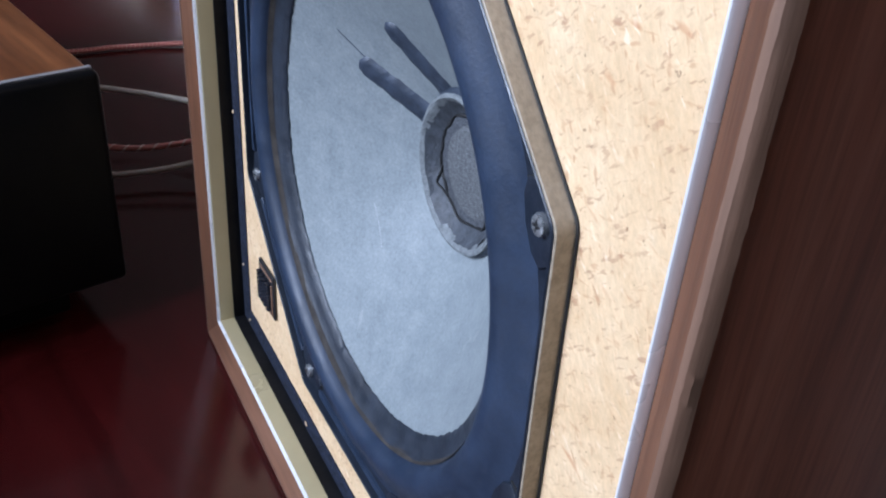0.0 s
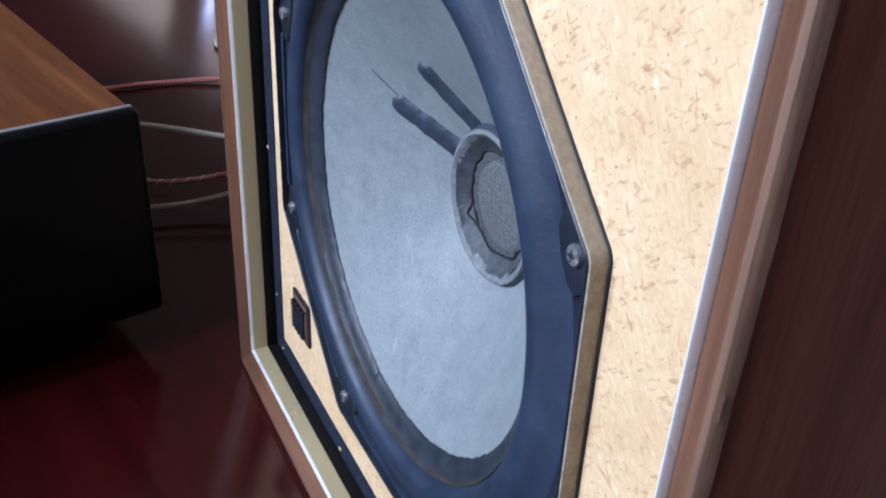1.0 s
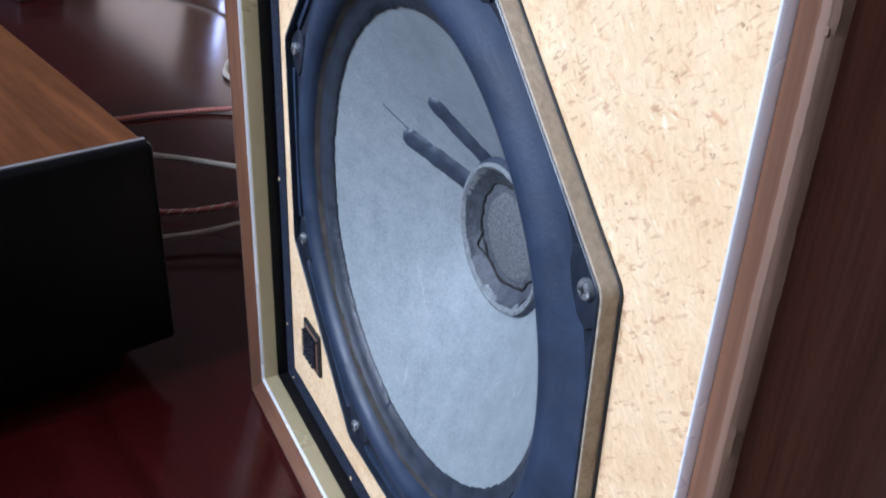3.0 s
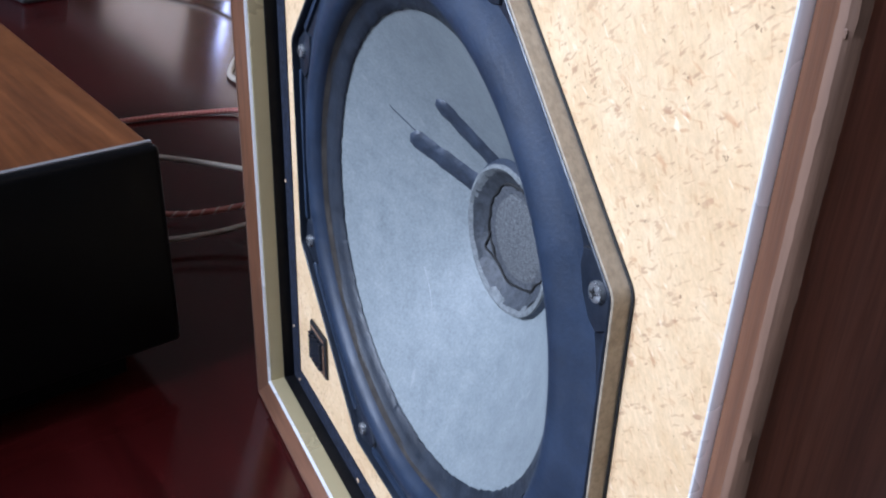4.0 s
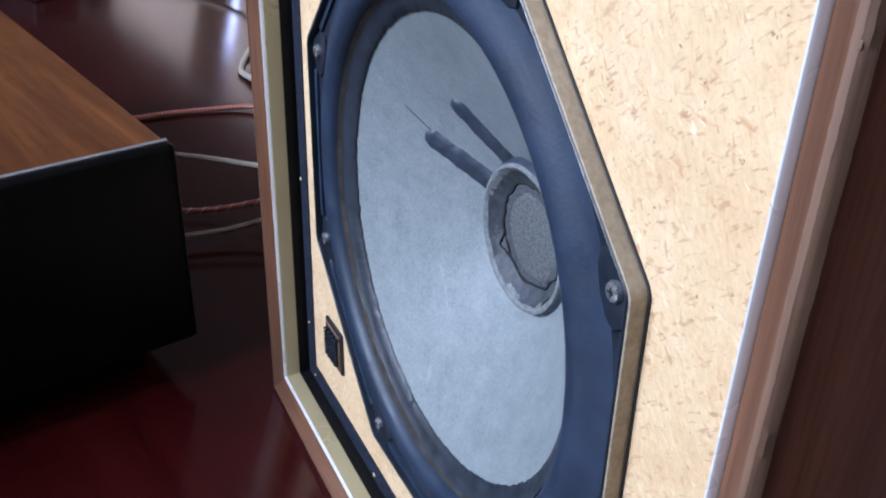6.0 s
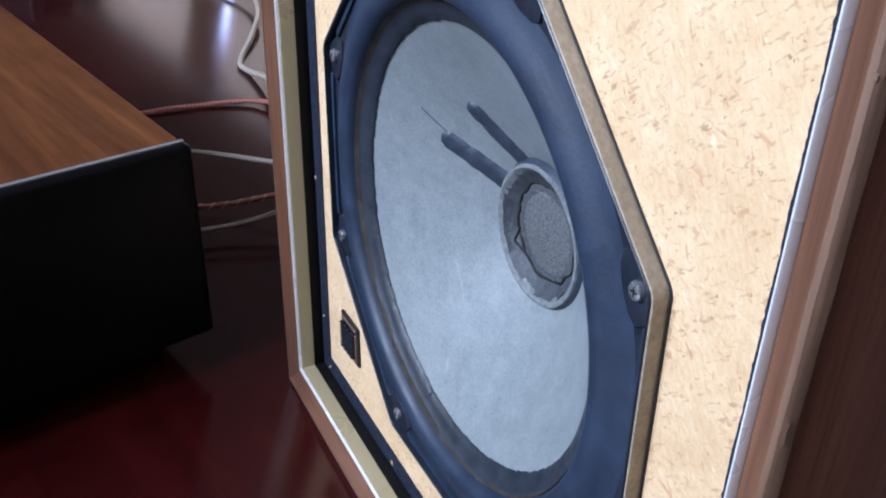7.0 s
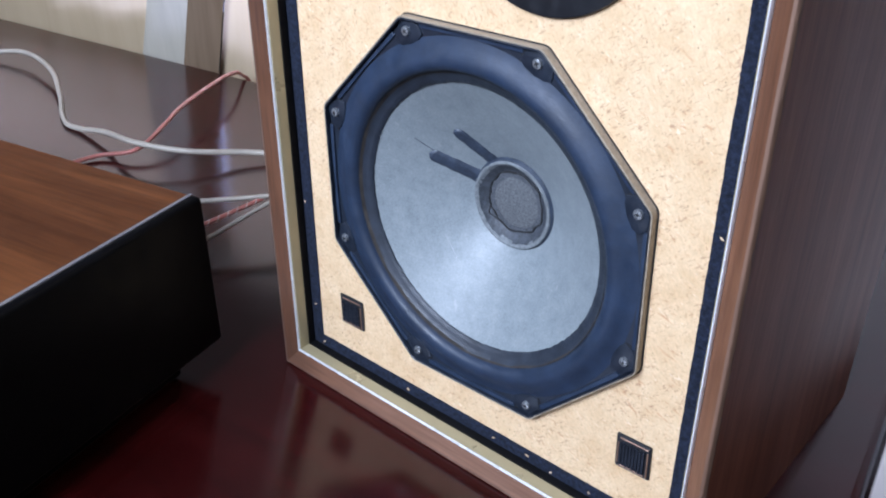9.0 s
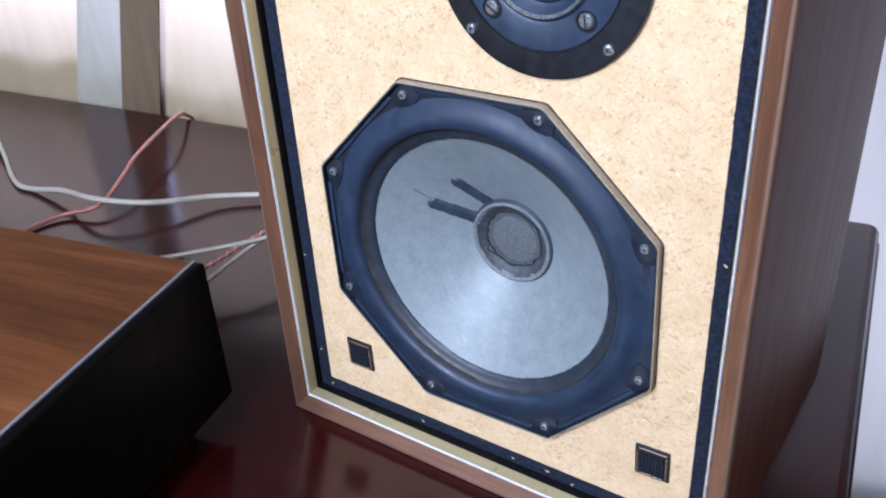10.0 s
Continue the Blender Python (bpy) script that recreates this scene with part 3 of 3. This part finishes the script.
part("glue_ring", lathe([(RC - 0.0030, CY - 0.0030), (RC - 0.0048, CY - 0.0009), (RC - 0.0064, CY + 0.0004), (RC - 0.0078, CY + 0.0012), (RC - 0.0086, CY + 0.0020)], 120,
     lambda k, a: (0.0016 if k in (0, 3, 4) else 0.0) * noise.noise((2.6 * math.cos(a), 2.6 * math.sin(a), min(k, 3) * 5.0)) + (0.0007 if k == 0 else 0.0) * noise.noise((14 * math.cos(a), 14 * math.sin(a), 2.0))), OLD_GLUE, woofer, "uneven grey glue between ring and cap", CAP, 50)
part("glue_seam", lathe([(RC - 0.0079, CY + 0.0014), (RC - 0.0083, CY + 0.0008), (RC - 0.0088, CY + 0.0009), (RC - 0.0091, CY + 0.0024)], 120,
     lambda k, a: 0.0016 * noise.noise((2.6 * math.cos(a), 2.6 * math.sin(a), 15.0)) + (0.0008 if k > 1 else 0.0) * noise.noise((6 * math.cos(a), 6 * math.sin(a), 7.0))), DARK, woofer, "thin dark crack round the cap", CAP, 50)
part("dust_cap", lathe([(0.0225, CY + 0.0032), (0.0200, CY + 0.0022), (0.013, CY + 0.0014), (0.006, CY + 0.0010), (0, CY + 0.0009)], 64), FELT, woofer, "speckled grey felt dust cap", CAP, 60)


part("soaked_edge", lathe([(0.0196, CY + 0.0019), (0.0185, CY + 0.0016), (0.0168, CY + 0.0015), (0.0152, CY + 0.0016)], 120,
     lambda k, a: (0.0009 if k > 1 else 0.0) * noise.noise((2.2 * math.cos(a), 2.2 * math.sin(a), 21.0)) + (0.0005 if k > 1 else 0.0) * noise.noise((11 * math.cos(a), 11 * math.sin(a), 8.0))), SOAKED, woofer, "darker glue-soaked edge of the felt", CAP, 50)


ring_y = lambda q: CY - 0.0009 + (RC - 0.0048 - q) * 0.66
part("crack", tube(smooth_path([Vector((q * math.cos(a), ring_y(q) - 0.0002, q * math.sin(a))) for q, a in ((0.0184, 3.42), (0.0196, 3.56), (0.0212, 3.70), (0.0199, 3.84), (0.0188, 4.05), (0.0186, 4.40))], 5), 0.00040, 6), DARK, woofer, "dark torn notch in the glue", CAP, 60)


def lead(p, q, w, lift, name, mat):
    """A raised streak lying on the cone from p to q."""
    bm = bmesh.new()
    a, b = Vector(p), Vector(q)
    d = (b - a).normalized()
    s = Vector((-d.y, d.x))
    n, rows = 18, []
    for k in range(n + 1):
        t = k / n
        c = a.lerp(b, t)
        end = math.sqrt(max(0.0, 1 - max(0, 1 - t * 7) ** 2))
        ww = w * end * (1 + 0.18 * noise.noise((t * 9, p[0] * 90, 0))) + 1e-5
        row = []
        for i in range(7):
            u = i / 3 - 1
            pt = c + s * ww * u
            up = lift * math.sqrt(max(0, 1 - u * u)) * end * (1 + 0.4 * noise.noise((t * 14, u, p[1] * 70)))
            row.append(bm.verts.new((pt.x, cone_y(pt.length) - up + 0.00005, pt.y)))
        rows.append(row)
    for r0, r1 in zip(rows, rows[1:]):
        for i in range(6):
            bm.faces.new((r0[i], r0[i + 1], r1[i + 1], r1[i]))
    part(name, bm, mat, woofer, "thin pale scratch in the paper" if name == "scratch" else "dark glued lead wire streak on the cone", None, 60)


lead((-0.0483, 0.0226), (-0.0215, 0.0068), 0.0043, 0.0017, "lead_streak", GLUE_AND_SHADE)
lead((-0.0304, 0.0412), (-0.0125, 0.0184), 0.0041, 0.0017, "lead_streak", GLUE_AND_SHADE)
lead((-0.0540, 0.0325), (-0.0452, 0.0240), 0.00028, 0.0002, "lead_wire", GLUE_AND_SHADE)

lead((-0.0410, -0.0270), (-0.0290, -0.0420), 0.00018, 0.00008, "scratch", SCRATCH)

# corner pads with screws, and gasket lengths between them
pad_mesh = None
for k in range(8):
    a = math.pi / 8 + k * math.pi / 4
    rs = 0.1 / math.cos(math.pi / 8)
    spot = Vector((rs * math.cos(a), TOPY, rs * math.sin(a)))
    if pad_mesh is None:
        # kite-shaped pad, pointing along +x
        outline = [(0.0062, -0.0014), (0.0066, 0.0), (0.0062, 0.0014), (0.0012, 0.0088), (-0.0040, 0.0098), (-0.0062, 0.0064), (-0.0070, 0.0), (-0.0062, -0.0064), (-0.0040, -0.0098), (0.0012, -0.0088)]
        pad_mesh = mesh_of("screw_pad", prism(outline, -0.0010, 0.0006, 0.0004), FRAME_BLACK, 30)
    turn = Matrix.Translation(spot) @ Matrix.Rotation(-a, 4, "Y")
    part("screw_pad", pad_mesh, None, woofer, "", turn)
    sc = part("screw", SCREW, None, woofer, "small steel screw", Matrix.Translation(spot + Vector((0, -0.0010, 0))) @ Matrix.Rotation(random.uniform(0, 3), 4, "Y"))
    part("cross_slot_shade", CROSS, None, woofer, "", sc.matrix_basis)
gasket_mesh = None
for k in range(8):
    a = k * math.pi / 4
    if gasket_mesh is None:
        half = 0.1066 * T8 - 0.0115
        n = 14
        outer = [(0.1059, -half + 2 * half * i / n) for i in range(n + 1)]
        inner = [(0.1040 - 0.0008 * abs(z) / half, z) for x, z in reversed(outer)]
        gasket_mesh = mesh_of("gasket", prism(outer + inner, TOPY - 0.0012, TOPY + 0.0004, 0.0004), RUBBER, 30)
    part("gasket", gasket_mesh, None, woofer, "", Matrix.Rotation(-a, 4, "Y"))

# dark slivers standing for the shade in the gaps between pads and gasket lengths
gap_shade_mesh = mesh_of("notch", prism([(0.1000, -0.0007), (0.1058, -0.0002), (0.1058, 0.0014), (0.0995, 0.0030)], TOPY - 0.0004, TOPY + 0.0003), DARK)
for k in range(8):
    for sgn in (-1, 1):
        if (k * 2 + sgn) % 5 == 0:
            continue
        zz = sgn * (0.1066 * T8 - 0.0107)
        part("notch", gap_shade_mesh, None, woofer, "", Matrix.Rotation(-k * math.pi / 4, 4, "Y") @ Matrix.Translation((-0.0005 * (k % 3), 0, zz)))

# tweeter
tweeter = part("tweeter", lathe([(0.030, BAFFLE - 0.0020), (0.0432, BAFFLE - 0.0020), (0.0436, BAFFLE - 0.0034), (0.0545, BAFFLE - 0.0034), (0.0562, BAFFLE - 0.0026), (0.0566, BAFFLE - 0.0001)], 96), PLASTIC, speaker,
               "round black tweeter with a ring of screws", UP @ pose(TWX, 0, TWZ), 30)
part("face_plate", lathe([(0.0426, BAFFLE - 0.0021), (0.0422, BAFFLE - 0.0030), (0.0300, BAFFLE - 0.0030), (0.0285, BAFFLE - 0.0022), (0.0270, BAFFLE - 0.0034), (0.0255, BAFFLE - 0.0022), (0.0235, BAFFLE + 0.0010), (0.0205, BAFFLE + 0.0030)], 96), RUBBER, tweeter, "dark blue-black face plate", None, 30)
part("ring", lathe([(0.0272, BAFFLE - 0.0030), (0.0266, BAFFLE - 0.0042), (0.0256, BAFFLE - 0.0042), (0.0250, BAFFLE - 0.0030)], 80), STEEL, tweeter, "thin grey metal ring")
part("dome", lathe([(0.0215, BAFFLE + 0.0030), (0.018, BAFFLE - 0.0005), (0.012, BAFFLE - 0.0030), (0.006, BAFFLE - 0.0042), (0, BAFFLE - 0.0045)], 64), RUBBER, tweeter, "", None, 60)
for k in range(4):
    a = math.pi / 4 + k * math.pi / 2
    sm = Matrix.Translation((0.0515 * math.cos(a), BAFFLE - 0.0034, 0.0515 * math.sin(a))) @ Matrix.Rotation(k * 0.7, 4, "Y")
    part("screw", SCREW, None, tweeter, "small steel screw", sm)
    part("cross_slot_shade", CROSS, None, tweeter, "", sm)
    cm = Matrix.Translation((0.0350 * math.cos(a), BAFFLE - 0.0030, 0.0350 * math.sin(a)))
    part("screw_well", lathe([(0.0052, -0.0006), (0.0050, -0.0009), (0.0044, -0.0009), (0.0042, 0.0)], 28), PLASTIC, tweeter, "", cm, 30)
    b = lathe([(0.0036, 0.0), (0.0036, -0.0010), (0.0030, -0.0016), (0, -0.0017)], 24)
    bs = part("slotted_screw", b, STEEL, tweeter, "slotted metal screw in a round well", cm, 30)
    # dark bar in place of the shaded slot
    part("slot_shade", box((-0.0032, -0.0019, -0.0005), (0.0032, -0.0012, 0.0005)), DARK, tweeter, "", cm @ Matrix.Rotation(1.45 if k % 2 else 0.6, 4, "Y"))

# hook pads in the lower corners
for x, z in ((-0.0995, -0.1012), (0.1115, -0.0975)):
    pad = part("grille_fastener", box((-0.0103, -0.0016, -0.0112), (0.0103, -0.0001, 0.0112), 0.0010), PLASTIC, speaker, "square black hook pad with a copper-brown rim", UP @ pose(x, BAFFLE, z, 0, -1.5, 0))
    for lo, hi in (((-0.0078, -0.0022, 0.0086), (0.0090, -0.0015, 0.0095)), ((0.0082, -0.0022, -0.0095), (0.0091, -0.0015, 0.0070)),
                   ((-0.0091, -0.0022, -0.0080), (-0.0084, -0.0015, 0.0060)), ((-0.0080, -0.0022, -0.0096), (0.0070, -0.0015, -0.0089))):
        part("rim", box(lo, hi, 0.0002, 1), COPPER, pad)
    bm = bmesh.new()
    for i in range(8):
        for j in range(8):
            bmesh.ops.create_cone(bm, cap_ends=True, segments=6, radius1=0.00045, radius2=0.0007, depth=0.0020,
                                  matrix=pose(-0.0066 + 0.0019 * i, -0.0026, -0.0070 + 0.0019 * j + 0.0004 * (i % 2), 90, 0, 0))
    tagged(part("hook_field", bm, HOOK, pad, "field of tiny black hooks"), kind="stuff")

# loose flecks of board left on the fabric strip
fl = bmesh.new()
for x, z in ((-0.1352, -0.110), (-0.1290, -0.1385), (-0.1372, -0.032), (-0.050, -0.1388), (0.020, -0.1385), (0.045, -0.1376), (0.062, -0.1402), (0.088, -0.1392), (0.139, 0.045)):
    bmesh.ops.create_icosphere(fl, subdivisions=1, radius=1.0, matrix=Matrix.LocRotScale((x, BAFFLE - 0.0016, z), Euler((0, random.uniform(0, 3), 0)), (random.uniform(0.0004, 0.0007), 0.0004, random.uniform(0.0008, 0.0016))))
tagged(part("board_flecks", fl, BOARD, speaker, "pale crumbs caught in the strip", UP), kind="stuff")

# ---- receiver ----
RH = 0.1357
receiver = thing("receiver", pose(-0.1800, -0.0475, TOP, 0, 0, 11.8), "stereo receiver with a teak top and a plain black panel", "receiver")
RW, RD = 0.42, 0.42     # to the left along x, towards the front along -y
part("chassis", box((-RW + 0.004, -RD + 0.004, 0.024), (-0.012, -0.004, RH - 0.016), 0.001), PANEL, receiver, "black metal chassis")
part("top_cover", box((-RW, -RD, RH - 0.0155), (-0.0092, 0.0, RH - 0.0004), 0.0012), TEAK, receiver, "reddish-brown teak cover with straight grain")
part("rear_panel", box((-RW + 0.002, -0.0035, 0.026), (-0.0092, -0.0005, RH - 0.016)), PANEL, receiver)
part("panel", box((-0.0078, -RD - 0.002, 0.0255), (0.0, 0.0022, RH - 0.0002), 0.0030, 4), PANEL, receiver, "smooth black panel with rounded edges", None, 40)
part("panel_edge", box((-0.0091, -RD - 0.002, RH - 0.004), (-0.0066, 0.0010, RH + 0.0003), 0.0003, 1), SILVER, receiver, "thin pale metal edge along the top of the panel")
part("plinth", box((-RW + 0.03, -RD + 0.03, 0.003), (-0.020, -0.022, 0.0238), 0.001), PANEL, receiver, "recessed black base")
for x in (-0.05, -RW + 0.05):
    for y in (-0.06, -RD + 0.06):
        bm = bmesh.new()
        bmesh.ops.create_cone(bm, cap_ends=True, segments=24, radius1=0.013, radius2=0.016, depth=0.0032, matrix=pose(x, y, 0.0016))
        part("foot", bm, PLASTIC, receiver)

# ---- cables ----
def cable(name, points, r, label, mats, group, twist=0.0):
    path = smooth_path(points, 14)
    c = thing(name, Matrix.Identity(4), label, "cable", group)
    if twist:
        path = dense(path, 0.0009)
        part("sheath", tube(path, r, 10), mats[0], c, "red sheath", None, 60)
        part("tracer", tube(path, r * (0.55 if twist < 0.008 else 0.50), 8, (r * 0.72, twist, 0.0)), mats[1], c, "pale strand wound round it", None, 60)
    else:
        part("sheath", tube(path, r, 12), mats[0], c, "", None, 60)
    return c


Z = TOP + 0.0032
G = "cables behind the receiver"
cable("white_cable", [(-1.30, 0.02, Z), (-1.10, 0.06, Z), (-0.955, 0.150, Z + 0.004), (-0.890, 0.180, Z + 0.010), (-0.805, 0.170, Z + 0.010), (-0.732, 0.140, Z + 0.004), (-0.688, 0.117, Z), (-0.655, 0.105, Z), (-0.630, 0.107, Z + 0.001), (-0.585, 0.110, Z + 0.009),
                      (-0.520, 0.105, Z + 0.018), (-0.470, 0.132, Z + 0.014), (-0.425, 0.191, Z + 0.005), (-0.33, 0.24, Z + 0.004), (-0.20, 0.262, Z + 0.002), (-0.05, 0.25, Z)], 0.0029, "off-white flexible cable snaking across the table", [WHITE_PVC], G)
cable("speaker_cable", [(-0.53, -0.122, TOP + 0.075), (-0.550, -0.09, TOP + 0.050), (-0.563, -0.04, TOP + 0.008), (-0.566, 0.02, TOP + 0.003), (-0.556, 0.080, TOP + 0.004), (-0.527, 0.108, TOP + 0.010), (-0.536, 0.150, TOP + 0.021), (-0.555, 0.187, TOP + 0.026), (-0.589, 0.262, TOP + 0.026),
                        (-0.610, 0.300, TOP + 0.019), (-0.626, 0.322, TOP + 0.006), (-0.634, 0.338, TOP - 0.010), (-0.637, 0.346, TOP - 0.05), (-0.637, 0.348, TOP - 0.2)], 0.0022, "red speaker cable with a pale tracer, running over the table's edge", [RED_PVC, PINK_PVC], G, 0.0036)
cable("white_cable", [(-0.430, -0.104, TOP + 0.045), (-0.425, -0.06, TOP + 0.038), (-0.402, 0.001, TOP + 0.031), (-0.350, 0.052, TOP + 0.034), (-0.300, 0.101, TOP + 0.038), (-0.250, 0.160, TOP + 0.045), (-0.190, 0.225, TOP + 0.06), (-0.12, 0.25, TOP + 0.08), (-0.09, 0.209, TOP + 0.09)], 0.0021, "thin white cable from receiver to loudspeaker", [WHITE_PVC], G)
cable("speaker_cable", [(-0.345, -0.086, TOP + 0.040), (-0.342, -0.055, TOP + 0.030), (-0.327, -0.01, TOP + 0.024), (-0.315, 0.05, TOP + 0.030), (-0.303, 0.11, TOP + 0.037), (-0.28, 0.17, TOP + 0.046), (-0.21, 0.235, TOP + 0.06), (-0.13, 0.255, TOP + 0.075), (-0.10, 0.209, TOP + 0.085)], 0.0019, "dark red speaker cable with a wound pale strand", [RED_PVC, PALE_PVC], G, 0.009)
cable("white_cable", [(-0.325, -0.082, TOP + 0.030), (-0.326, -0.05, TOP + 0.012), (-0.320, 0.0, TOP + 0.010), (-0.311, 0.05, TOP + 0.020), (-0.300, 0.10, TOP + 0.033), (-0.280, 0.16, TOP + 0.045), (-0.22, 0.225, TOP + 0.055), (-0.14, 0.26, TOP + 0.07), (-0.11, 0.209, TOP + 0.08)], 0.0020, "thin white cable from receiver to loudspeaker", [WHITE_PVC], G)

# small grey unit on the far end of the table
adapter = thing("power_adapter", pose(-1.055, -0.045, TOP, 0, 0, 20), "small grey plastic power adapter lying on the table", "adapter")
part("housing", box((-0.045, -0.03, 0.0), (0.045, 0.03, 0.034), 0.004), GREY, adapter)
part("plug_face", box((0.0452, -0.016, 0.008), (0.048, 0.016, 0.026), 0.001), DARK, adapter)
